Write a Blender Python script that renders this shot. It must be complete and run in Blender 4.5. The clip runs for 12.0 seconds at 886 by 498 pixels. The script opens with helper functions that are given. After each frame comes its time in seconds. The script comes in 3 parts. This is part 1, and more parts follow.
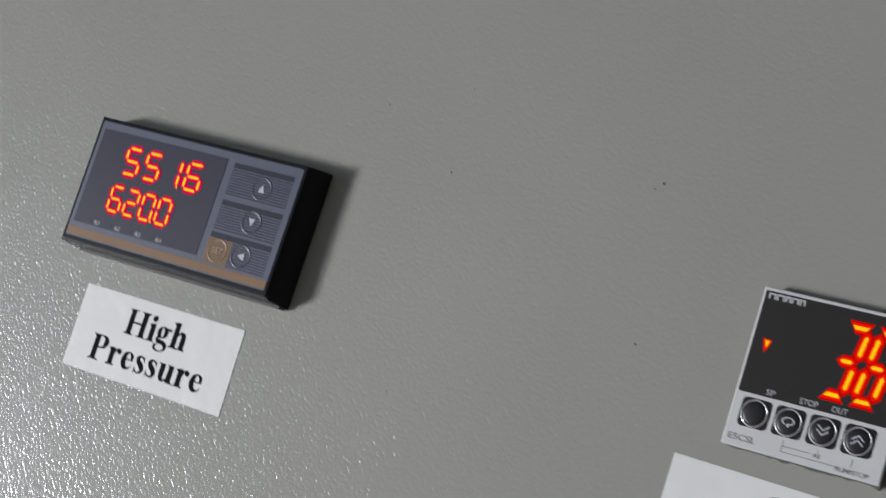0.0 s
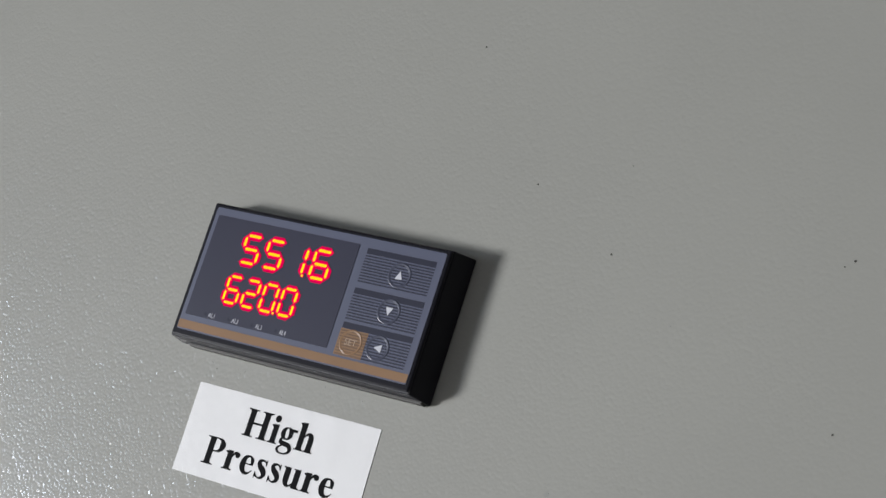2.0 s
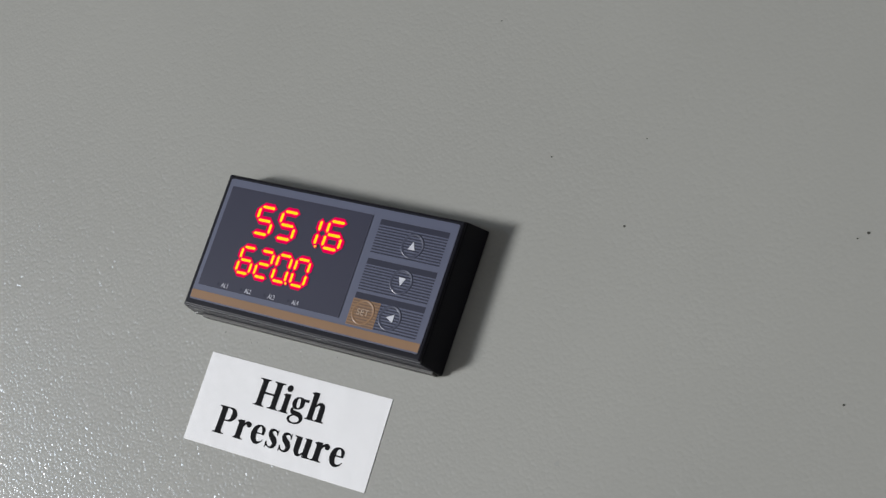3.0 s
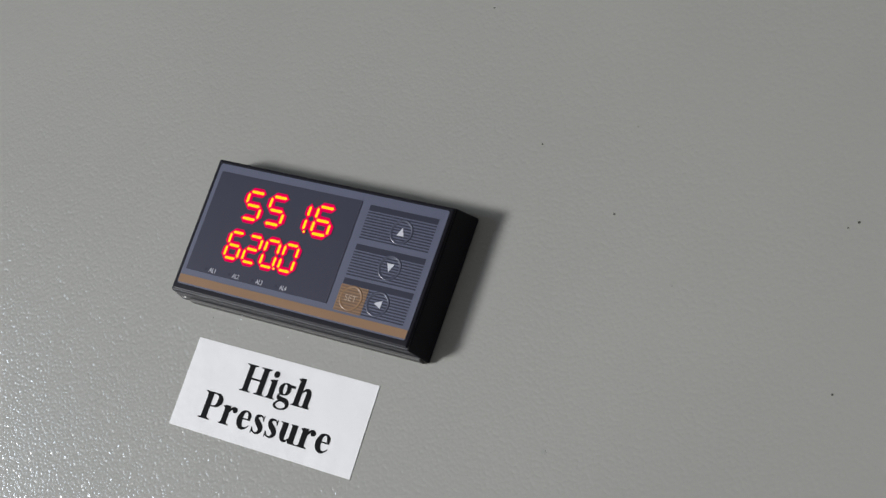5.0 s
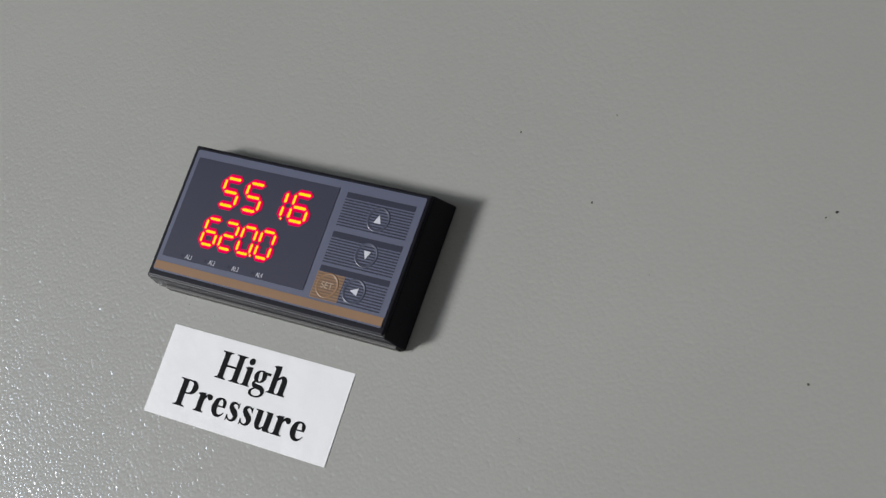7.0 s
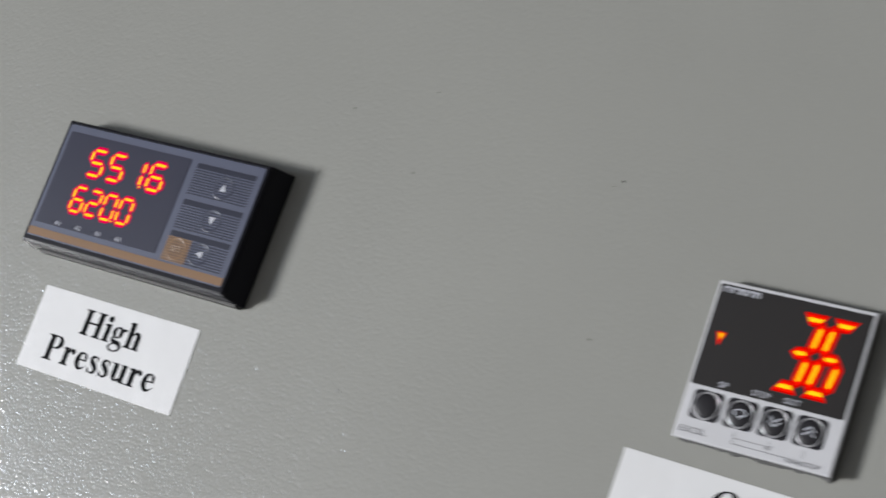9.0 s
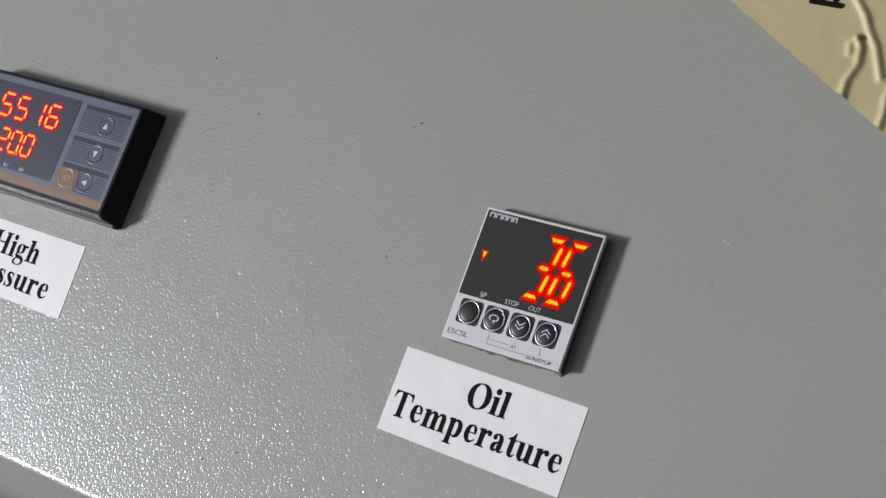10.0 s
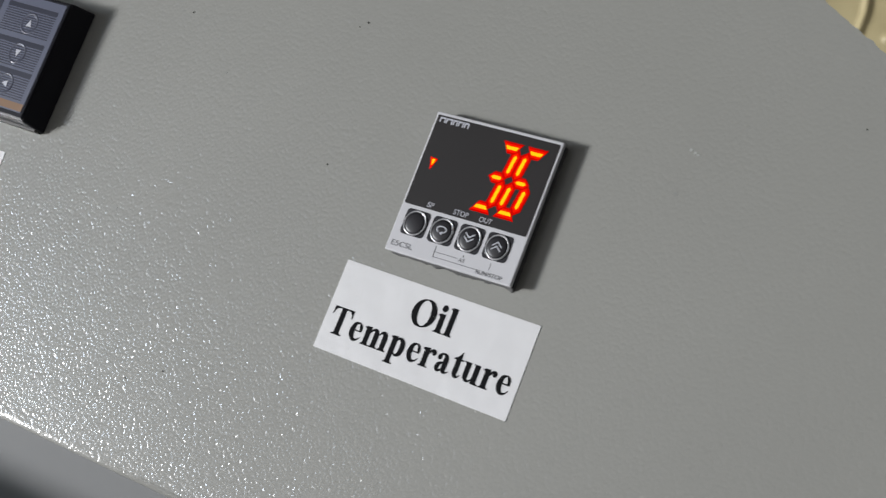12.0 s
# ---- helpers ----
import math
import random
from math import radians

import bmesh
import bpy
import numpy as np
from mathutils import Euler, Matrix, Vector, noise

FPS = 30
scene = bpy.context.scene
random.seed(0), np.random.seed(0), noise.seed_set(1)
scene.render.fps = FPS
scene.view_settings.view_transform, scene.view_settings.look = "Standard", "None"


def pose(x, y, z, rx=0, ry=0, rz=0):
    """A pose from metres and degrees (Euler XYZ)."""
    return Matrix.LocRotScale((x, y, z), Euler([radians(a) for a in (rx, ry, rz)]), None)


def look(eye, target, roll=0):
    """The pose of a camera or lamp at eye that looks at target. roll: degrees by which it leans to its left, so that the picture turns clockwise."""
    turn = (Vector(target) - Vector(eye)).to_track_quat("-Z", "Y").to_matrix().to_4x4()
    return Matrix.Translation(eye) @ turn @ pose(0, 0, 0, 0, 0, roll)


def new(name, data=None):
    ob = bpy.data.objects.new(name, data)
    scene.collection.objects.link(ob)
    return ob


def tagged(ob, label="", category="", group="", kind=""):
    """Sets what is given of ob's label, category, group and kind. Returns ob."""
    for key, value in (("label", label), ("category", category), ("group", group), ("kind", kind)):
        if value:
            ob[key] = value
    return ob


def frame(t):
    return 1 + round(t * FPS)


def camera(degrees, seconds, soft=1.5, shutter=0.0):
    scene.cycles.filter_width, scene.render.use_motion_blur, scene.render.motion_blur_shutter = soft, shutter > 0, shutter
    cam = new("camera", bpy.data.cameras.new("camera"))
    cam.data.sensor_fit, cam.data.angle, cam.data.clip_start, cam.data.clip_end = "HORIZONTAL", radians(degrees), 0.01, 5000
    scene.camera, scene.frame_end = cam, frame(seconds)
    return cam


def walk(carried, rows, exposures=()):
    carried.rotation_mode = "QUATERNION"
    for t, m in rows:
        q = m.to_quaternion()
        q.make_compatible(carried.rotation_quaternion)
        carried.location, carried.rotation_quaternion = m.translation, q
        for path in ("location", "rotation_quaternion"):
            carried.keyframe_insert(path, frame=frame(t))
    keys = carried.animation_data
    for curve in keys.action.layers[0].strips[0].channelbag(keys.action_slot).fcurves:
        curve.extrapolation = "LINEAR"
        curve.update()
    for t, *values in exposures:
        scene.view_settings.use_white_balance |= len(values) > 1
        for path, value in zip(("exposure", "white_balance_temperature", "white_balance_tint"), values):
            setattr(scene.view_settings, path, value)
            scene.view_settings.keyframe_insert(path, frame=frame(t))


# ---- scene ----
# A sloping grey console face with two panel meters; positions on it are in axes of its own:
# x along the face, y up the slope, z out of it.
SLOPE = 35.0
DESK = pose(0, 0, 1.0, SLOPE, 0, 0)

cam = camera(28.142, 12.0, soft=1.35, shutter=0.4)
PATH = [
    (0, 0.44590, -0.07705, 0.51265, 15.602, 26.428, 20.147),
    (0.3, 0.42190, -0.08590, 0.51242, 16.168, 25.826, 18.949),
    (0.5, 0.40453, -0.09601, 0.51447, 16.168, 25.162, 18.980),
    (0.7, 0.39477, -0.09877, 0.50455, 15.970, 25.693, 18.673),
    (1, 0.38065, -0.10315, 0.49422, 18.304, 25.037, 19.052),
    (1.2, 0.38186, -0.09990, 0.49316, 19.028, 25.535, 19.009),
    (1.5, 0.37631, -0.09959, 0.49372, 19.342, 25.505, 19.245),
    (2, 0.37236, -0.10912, 0.49540, 20.057, 25.138, 19.382),
    (2.5, 0.37346, -0.12037, 0.49345, 20.452, 25.183, 19.706),
    (3, 0.37397, -0.12152, 0.49344, 20.679, 25.167, 20.134),
    (3.2, 0.37397, -0.12152, 0.49344, 20.517, 25.186, 20.142),
    (5, 0.37623, -0.12635, 0.48732, 21.232, 24.856, 20.847),
    (5.5, 0.37447, -0.12642, 0.48627, 21.325, 24.465, 20.820),
    (6, 0.37412, -0.12786, 0.48635, 21.194, 24.292, 20.870),
    (6.5, 0.37434, -0.12729, 0.48439, 21.207, 24.181, 20.976),
    (8.3, 0.39416, -0.12916, 0.48030, 21.483, 24.784, 21.470),
    (8.5, 0.39746, -0.13128, 0.48680, 20.879, 24.180, 21.316),
    (8.7, 0.41909, -0.12528, 0.48259, 21.113, 25.078, 21.793),
    (9, 0.46722, -0.11770, 0.48718, 21.333, 25.999, 22.249),
    (9.2, 0.50055, -0.11307, 0.49673, 21.376, 26.319, 22.653),
    (9.5, 0.55120, -0.10255, 0.50426, 20.505, 27.903, 23.305),
    (9.8, 0.58998, -0.09915, 0.52249, 19.797, 28.381, 23.607),
    (10, 0.60373, -0.09911, 0.52589, 19.732, 28.925, 23.924),
    (10.3, 0.60051, -0.10483, 0.52357, 19.569, 29.022, 24.224),
    (10.5, 0.59344, -0.11329, 0.51268, 19.539, 29.289, 24.364),
    (10.8, 0.58026, -0.12086, 0.50703, 19.093, 29.049, 24.501),
    (11, 0.58043, -0.11903, 0.50208, 19.280, 29.041, 24.802),
    (11.5, 0.57514, -0.11437, 0.48979, 18.759, 27.456, 24.569),
    (12, 0.58449, -0.11093, 0.48541, 18.852, 26.780, 24.613),
]
walk(cam, [(t, DESK @ pose(*row)) for t, *row in PATH], exposures=[(0, -0.32), (1.0, -0.05), (2.0, 0.0), (9.5, 0.0), (10.5, -0.08), (12, -0.08)])

# ---- world and light ----
world = bpy.data.worlds.new("world")
scene.world = world
world.use_nodes = True
wn = world.node_tree
sky = wn.nodes.new("ShaderNodeTexSky")
sky.sky_type, sky.sun_disc = "NISHITA", False
sky.sun_elevation, sky.sun_rotation = radians(35), radians(-120)
wn.nodes["Background"].inputs["Strength"].default_value = 0.1
wn.links.new(sky.outputs["Color"], wn.nodes["Background"].inputs["Color"])

WALL_X = -4.50
# y, z, width, height, power and colour of the two unseen windows in the west wall
# the first follows the shadows; the second is added for the bluish sheen
WINDOWS = ((-3.28, 2.64, 0.98, 1.06, 605.0, (0.985, 0.99, 1.008)), (-2.80, 3.80, 0.56, 0.50, 56.0, (0.70, 0.82, 1.0)))
for wy, wz, ww, wh, power, tone in WINDOWS:
    lamp = new("window_daylight", bpy.data.lights.new("window_daylight", "AREA"))
    lamp.data.shape, lamp.data.size, lamp.data.size_y = "RECTANGLE", ww * 0.94, wh * 0.94
    lamp.data.energy, lamp.data.color = power, tone
    lamp.matrix_world = look((WALL_X - 0.03, wy, wz), (WALL_X + 1, wy, wz))


# ---- materials ----
def material(name, color, rough=0.5, metal=0.0, spots=0.0, spot_scale=40.0, bump=0.0, bump_scale=700.0, bump_depth=0.0002,
             specular=0.5, coat=0.0, fine=0.0, coat_bump=0.0, grain_detail=1.5, coat_rough=0.165, cells=0.0):
    m = bpy.data.materials.new(name)
    m.use_nodes = True
    n, l = m.node_tree.nodes, m.node_tree.links
    b = n["Principled BSDF"]
    b.inputs["Base Color"].default_value = (*color, 1)
    b.inputs["Roughness"].default_value, b.inputs["Metallic"].default_value = rough, metal
    b.inputs["Specular IOR Level"].default_value, b.inputs["Coat Weight"].default_value = specular, coat
    b.inputs["Coat Roughness"].default_value = coat_rough
    co = n.new("ShaderNodeTexCoord")
    if spots or fine:
        big = n.new("ShaderNodeTexNoise")
        big.inputs["Scale"].default_value, big.inputs["Detail"].default_value = spot_scale, 4.0
        small = n.new("ShaderNodeTexNoise")
        small.inputs["Scale"].default_value, small.inputs["Detail"].default_value = spot_scale * 30, 2.0
        both = n.new("ShaderNodeMath")
        both.operation = "MULTIPLY_ADD"
        both.inputs[1].default_value = fine
        ramp = n.new("ShaderNodeMapRange")
        ramp.inputs["From Min"].default_value, ramp.inputs["From Max"].default_value = 0.3, 0.7 + fine
        ramp.inputs["To Min"].default_value, ramp.inputs["To Max"].default_value = 1 - spots, 1 + spots
        mul = n.new("ShaderNodeVectorMath")
        mul.operation = "MULTIPLY"
        mul.inputs[0].default_value = color
        l.new(co.outputs["Object"], big.inputs["Vector"])
        l.new(co.outputs["Object"], small.inputs["Vector"])
        l.new(small.outputs["Fac"], both.inputs[0])
        l.new(big.outputs["Fac"], both.inputs[2])
        l.new(both.outputs[0], ramp.inputs["Value"])
        l.new(ramp.outputs["Result"], mul.inputs[1])
        l.new(mul.outputs["Vector"], b.inputs["Base Color"])
    if bump:
        grain = n.new("ShaderNodeTexNoise")
        grain.inputs["Scale"].default_value, grain.inputs["Detail"].default_value = bump_scale, grain_detail
        grain.inputs["Roughness"].default_value = 0.45
        node = n.new("ShaderNodeBump")
        node.inputs["Strength"].default_value, node.inputs["Distance"].default_value = bump, bump_depth
        l.new(co.outputs["Object"], grain.inputs["Vector"])
        height = grain.outputs["Fac"]
        if cells:
            # orange peel: close-set round pimples, a little unlike one another
            peel = n.new("ShaderNodeTexVoronoi")
            peel.feature = "SMOOTH_F1"
            peel.inputs["Scale"].default_value, peel.inputs["Smoothness"].default_value = cells, 0.75
            swell = n.new("ShaderNodeMath")
            swell.operation = "MULTIPLY"
            uneven = n.new("ShaderNodeMath")
            uneven.operation = "MULTIPLY_ADD"
            uneven.inputs[1].default_value = -0.2
            flip = n.new("ShaderNodeMath")
            flip.operation = "MULTIPLY"
            flip.inputs[1].default_value = -1.0
            l.new(co.outputs["Object"], peel.inputs["Vector"])
            l.new(peel.outputs["Distance"], swell.inputs[0])
            l.new(peel.outputs["Distance"], swell.inputs[1])
            l.new(grain.outputs["Fac"], uneven.inputs[0])
            l.new(swell.outputs[0], uneven.inputs[2])
            l.new(uneven.outputs[0], flip.inputs[0])
            height = flip.outputs[0]
        l.new(height, node.inputs["Height"])
        l.new(node.outputs["Normal"], b.inputs["Normal"])
        if coat_bump:
            skin = n.new("ShaderNodeBump")
            skin.inputs["Strength"].default_value, skin.inputs["Distance"].default_value = coat_bump, bump_depth
            l.new(height, skin.inputs["Height"])
            l.new(skin.outputs["Normal"], b.inputs["Coat Normal"])
    return m


def glow(name, color, strength):
    m = bpy.data.materials.new(name)
    m.use_nodes = True
    b = m.node_tree.nodes["Principled BSDF"]
    b.inputs["Base Color"].default_value = (0.02, 0.0, 0.0, 1)
    b.inputs["Emission Color"].default_value = (*color, 1)
    b.inputs["Emission Strength"].default_value = strength
    b.inputs["Roughness"].default_value, b.inputs["Specular IOR Level"].default_value = 0.6, 0.0
    return m


POWDER = material("grey_powder_coat", (0.287, 0.287, 0.264), 0.5, spots=0.04, spot_scale=9, bump=0.08, bump_scale=900, bump_depth=0.00018, grain_detail=0.0, fine=0.15, specular=0.2, coat=1.0, coat_bump=1.0, coat_rough=0.195, cells=930)
PAPER = material("white_paper", (0.70, 0.70, 0.705), 0.5, spots=0.025, spot_scale=30, bump=0.3, bump_scale=110, bump_depth=0.0008, fine=0.2)
INK = material("black_ink", (0.006, 0.006, 0.007), 0.8, specular=0.1)
FRAMEGREY = material("dull_grey_plastic", (0.055, 0.053, 0.050), 0.6, spots=0.08, spot_scale=90, fine=0.3)
# paler than the case: the highlight on its rim steps is in this colour
RIB = material("rib_highlight_plastic", (0.075, 0.075, 0.084), 0.22, specular=0.7)
CASE = material("black_plastic", (0.0065, 0.0065, 0.011), 0.36, specular=0.22, bump=0.3, bump_scale=2500, bump_depth=0.00003)
SLATE = material("slate_blue_film", (0.068, 0.077, 0.126), 0.38, spots=0.05, spot_scale=60, fine=0.2, specular=0.75)
KEYFILM = material("embossed_key_film", (0.048, 0.053, 0.084), 0.32, specular=0.6)
WINDOW = material("smoked_window", (0.021, 0.022, 0.044), 0.34, spots=0.05, spot_scale=60, fine=0.2, specular=0.6)
STRIPE = material("dark_stripe_print", (0.016, 0.018, 0.036), 0.34)
ORANGE = material("orange_print", (0.225, 0.130, 0.068), 0.35, spots=0.10, spot_scale=60, fine=0.3)
BROWN = material("brown_print", (0.13, 0.075, 0.045), 0.4)
MATTE = material("matte_grey_paint", (0.17, 0.174, 0.174), 0.6, spots=0.05, spot_scale=12, fine=0.1, specular=0.3)
MARKING = material("pale_print", (0.52, 0.53, 0.58), 0.4)
FAINT = material("tan_print", (0.40, 0.30, 0.22), 0.4)
SILVER = material("light_grey_plastic", (0.57, 0.57, 0.59), 0.36, spots=0.04, spot_scale=80, bump=0.2, bump_scale=3000, bump_depth=0.00002, fine=0.3)
SCREEN = material("black_screen", (0.022, 0.020, 0.020), 0.28, spots=0.04, spot_scale=60, fine=0.2)
KEYWELL = material("dark_key_surround", (0.014, 0.013, 0.017), 0.40, specular=0.35)
KEYRING = material("silver_ring", (0.55, 0.55, 0.57), 0.28, metal=0.6)
KEYTOP = material("black_key_top", (0.016, 0.015, 0.018), 0.40, specular=0.35)
GREYPRINT = material("grey_print", (0.14, 0.14, 0.15), 0.5)
GASKET = material("dark_rubber_gasket", (0.10, 0.10, 0.098), 0.7, bump=0.5, bump_scale=1800, bump_depth=0.0001)
TAPE = material("masking_tape", (0.435, 0.365, 0.195), 0.52, spots=0.07, spot_scale=45, bump=0.2, bump_scale=1200, bump_depth=0.00004, fine=0.3)
DIRT = material("dark_speck", (0.03, 0.027, 0.022), 0.7)
PALE = material("pale_residue", (0.36, 0.365, 0.35), 0.45)
CHIP = material("paint_scuff", (0.245, 0.248, 0.232), 0.5)
WALLPAINT = material("grey_wall_paint", (0.115, 0.112, 0.109), 0.8, spots=0.04, spot_scale=2, fine=0.1)
CONCRETE = material("grey_concrete", (0.11, 0.107, 0.102), 0.75, spots=0.15, spot_scale=3, bump=0.3, bump_scale=60, bump_depth=0.002, fine=0.3)
FRAMEPAINT = material("white_frame_paint", (0.75, 0.75, 0.73), 0.4, spots=0.03, spot_scale=5)
# each display: glow halo painted round a bar, its lit body and bright middle
LED_A = (glow("red_halo", (1.0, 0.002, 0.12), 0.66), glow("scarlet_led", (1.0, 0.004, 0.075), 0.95), glow("amber_led", (1.0, 0.66, 0.012), 1.1))
LED_B = (glow("deep_red_halo", (1.0, 0.004, 0.002), 0.62), glow("orange_red_led", (1.0, 0.009, 0.001), 0.95), glow("yellow_led", (1.0, 0.58, 0.008), 1.2))


# ---- building helpers ----
def part(name, bm, mat, parent=None, label=""):
    me = bpy.data.meshes.new(name)
    bmesh.ops.recalc_face_normals(bm, faces=bm.faces)
    bm.to_mesh(me)
    bm.free()
    me.materials.append(mat)
    ob = new(name, me)
    if parent:
        ob.parent = parent
    if label:
        ob["label"] = label
    return ob


def thing(name, m, label, category, group="", kind=""):
    ob = new(name)
    ob.empty_display_size = 0.02
    ob.matrix_world = m
    return tagged(ob, label, category, group, kind)


def box(x0, x1, y0, y1, z0, z1, bevel=0.0, segments=2, inset_top=0.0, bm=None):
    """A box, its upper rim drawn in by inset_top, with rounded edges."""
    bm = bm or bmesh.new()
    i = inset_top
    v = [bm.verts.new(p) for p in ((x0, y0, z0), (x1, y0, z0), (x1, y1, z0), (x0, y1, z0),
                                   (x0 + i, y0 + i, z1), (x1 - i, y0 + i, z1), (x1 - i, y1 - i, z1), (x0 + i, y1 - i, z1))]
    fs = [bm.faces.new([v[k] for k in q]) for q in ((3, 2, 1, 0), (4, 5, 6, 7), (0, 1, 5, 4), (1, 2, 6, 5), (2, 3, 7, 6), (3, 0, 4, 7))]
    if bevel:
        es = list({e for f in fs for e in f.edges})
        bmesh.ops.bevel(bm, geom=es, offset=bevel, segments=segments, profile=0.5, affect="EDGES")
    return bm


def slab(outline, z0, z1, bm=None):
    """A flat piece with the given outline (anticlockwise)."""
    bm = bm or bmesh.new()
    lo, hi = [bm.verts.new((x, y, z0)) for x, y in outline], [bm.verts.new((x, y, z1)) for x, y in outline]
    bm.faces.new(hi)
    bm.faces.new(lo[::-1])
    for k in range(len(lo)):
        j = (k + 1) % len(lo)
        bm.faces.new((lo[k], lo[j], hi[j], hi[k]))
    return bm


def rounded(x0, x1, y0, y1, r, n=5):
    pts = []
    for cx, cy, a in ((x1 - r, y0 + r, -90), (x1 - r, y1 - r, 0), (x0 + r, y1 - r, 90), (x0 + r, y0 + r, 180)):
        pts += [(cx + r * math.cos(radians(a + 90 * k / n)), cy + r * math.sin(radians(a + 90 * k / n))) for k in range(n + 1)]
    return pts


def circle(cx, cy, r, n=32):
    return [(cx + r * math.cos(2 * math.pi * k / n), cy + r * math.sin(2 * math.pi * k / n)) for k in range(n)]


def dome(cx, cy, r, z0, z1, n=32, rings=5, hollow=0.0, bm=None):
    """A round key: steep rim, then a gently domed (or dished) top."""
    bm = bm or bmesh.new()
    rows = [(r, z0), (r, z0 + (z1 - z0) * 0.7), (r * 0.95, z1)]
    rows += [(r * 0.95 * (1 - k / rings), z1 + hollow * (1 - (1 - k / rings) ** 2)) for k in range(1, rings)]
    loops = [[bm.verts.new((x, y, z)) for x, y in circle(cx, cy, rr, n)] for rr, z in rows]
    for a, b in zip(loops, loops[1:]):
        for k in range(n):
            bm.faces.new((a[k], a[(k + 1) % n], b[(k + 1) % n], b[k]))
    bm.faces.new(loops[-1])
    bm.faces.new(loops[0][::-1])
    for f in bm.faces:
        f.smooth = True
    return bm


def ring(cx, cy, r, wire, z, n=40, m=8, flat=0.6, bm=None):
    bm = bm or bmesh.new()
    loops = []
    for k in range(n):
        a = 2 * math.pi * k / n
        loops.append([bm.verts.new((cx + (r + wire * math.cos(b)) * math.cos(a), cy + (r + wire * math.cos(b)) * math.sin(a),
                                    z + flat * wire * math.sin(b))) for b in [2 * math.pi * j / m for j in range(m)]])
    for k in range(n):
        for j in range(m):
            f = bm.faces.new((loops[k][j], loops[(k + 1) % n][j], loops[(k + 1) % n][(j + 1) % m], loops[k][(j + 1) % m]))
            f.smooth = True
    return bm


def ridge(cx, cy, rows, z, n=40):
    """A low round welt: (radius, height) rows from its outer foot inwards."""
    bm = bmesh.new()
    loops = [[bm.verts.new((x, y, z + h)) for x, y in circle(cx, cy, rad, n)] for rad, h in rows]
    for a, b in zip(loops, loops[1:]):
        for k in range(n):
            bm.faces.new((a[k], a[(k + 1) % n], b[(k + 1) % n], b[k])).smooth = True
    return bm


def extruded(profile, x0, x1):
    """A sheet whose (y, z) section runs along x."""
    bm = bmesh.new()
    near, far = [[bm.verts.new((x, y, z)) for y, z in profile] for x in (x0, x1)]
    n = len(profile)
    for k in range(n):
        bm.faces.new((near[k], far[k], far[(k + 1) % n], near[(k + 1) % n]))
    bm.faces.new(near)
    bm.faces.new(far[::-1])
    return bm


def words(text, x, y, height, z, mat, parent, name="lettering", width=None):
    """Small print in the built-in font, standing centred at (x, y), its capitals of the given height."""
    cu = bpy.data.curves.new(name, "FONT")
    cu.body, cu.size, cu.align_x = text, height / 0.73, "CENTER"
    cu.extrude = 0.00004
    tmp = new(name, cu)
    bpy.context.view_layer.update()
    me = bpy.data.meshes.new_from_object(tmp.evaluated_get(bpy.context.evaluated_depsgraph_get()))
    bpy.data.objects.remove(tmp)
    bpy.data.curves.remove(cu)
    xs = [v.co.x for v in me.vertices]
    k = width / (max(xs) - min(xs)) if width else 1.0
    me.transform(Matrix.Translation((x, y - height / 2, z)) @ Matrix.Diagonal((k, 1, 1, 1)))
    me.materials.clear()
    me.materials.append(mat)
    ob = new(name, me)
    ob.parent = parent
    return ob


# ---- bold roman lettering: swelling strokes (x, y, width) and filled outlines, capitals one unit high ----
def swelling(pts, n=6):
    """The points of a stroke with those of a smooth curve between them."""
    out = []
    for k in range(len(pts) - 1):
        p0, p1, p2, p3 = pts[max(k - 1, 0)], pts[k], pts[k + 1], pts[min(k + 2, len(pts) - 1)]
        for j in range(n):
            t = j / n
            out.append(tuple(0.5 * (2 * b + (c - a) * t + (2 * a - 5 * b + 4 * c - d) * t * t + (3 * b - a - 3 * c + d) * t ** 3)
                             for a, b, c, d in zip(p0, p1, p2, p3)))
    return out + [pts[-1]]


def oval(cx, cy, rx, ry, side, top, n=48):
    """A closed bowl, thick at its sides and thin above and below, its stress a little tilted."""
    return [(cx + rx * math.cos(a), cy + ry * math.sin(a), top + (side - top) * abs(math.cos(a - 0.12)) ** 1.6) for a in [2 * math.pi * k / n for k in range(n + 1)]]


def serif(x, y, up, left=.225, right=.225, w=.23, thin=.042, rise=.13):
    """A bracketed foot (up=1) or head (up=-1) of an upright stem."""
    side = []
    for sg, reach in ((-1, left), (1, right)):
        run = [(x + sg * (w / 2 + (reach - w / 2) * (1 - math.cos(a)) ** 1.4), y + up * (rise - (rise - thin) * math.sin(a))) for a in [math.pi / 2 * k / 6 for k in range(7)]]
        side.append(run + [(x + sg * reach, y)] if reach > w / 2 else [(x + sg * w / 2, y + up * rise), (x + sg * w / 2, y)])
    return ("fill", side[0] + side[1][::-1])


def stem(x, y0, y1, w=.225, foot=(.2, .2), head=None):
    bits = [("line", [(x, y0, w), (x, y1, w)])]
    if foot:
        bits.append(serif(x, y0, 1, foot[0], foot[1], w))
    if head == "flag":
        bits.append(("fill", [(x - .195, y1 - .035), (x - .195, y1 - .065), (x - w / 2, y1 - .12), (x + w / 2, y1 - .12), (x + w / 2, y1 + .012)]))
    elif head:
        bits.append(serif(x, y1, -1, head[0], head[1], w))
    return bits


def blob(x, y, r):
    return ("fill", circle(x, y, r, 20))


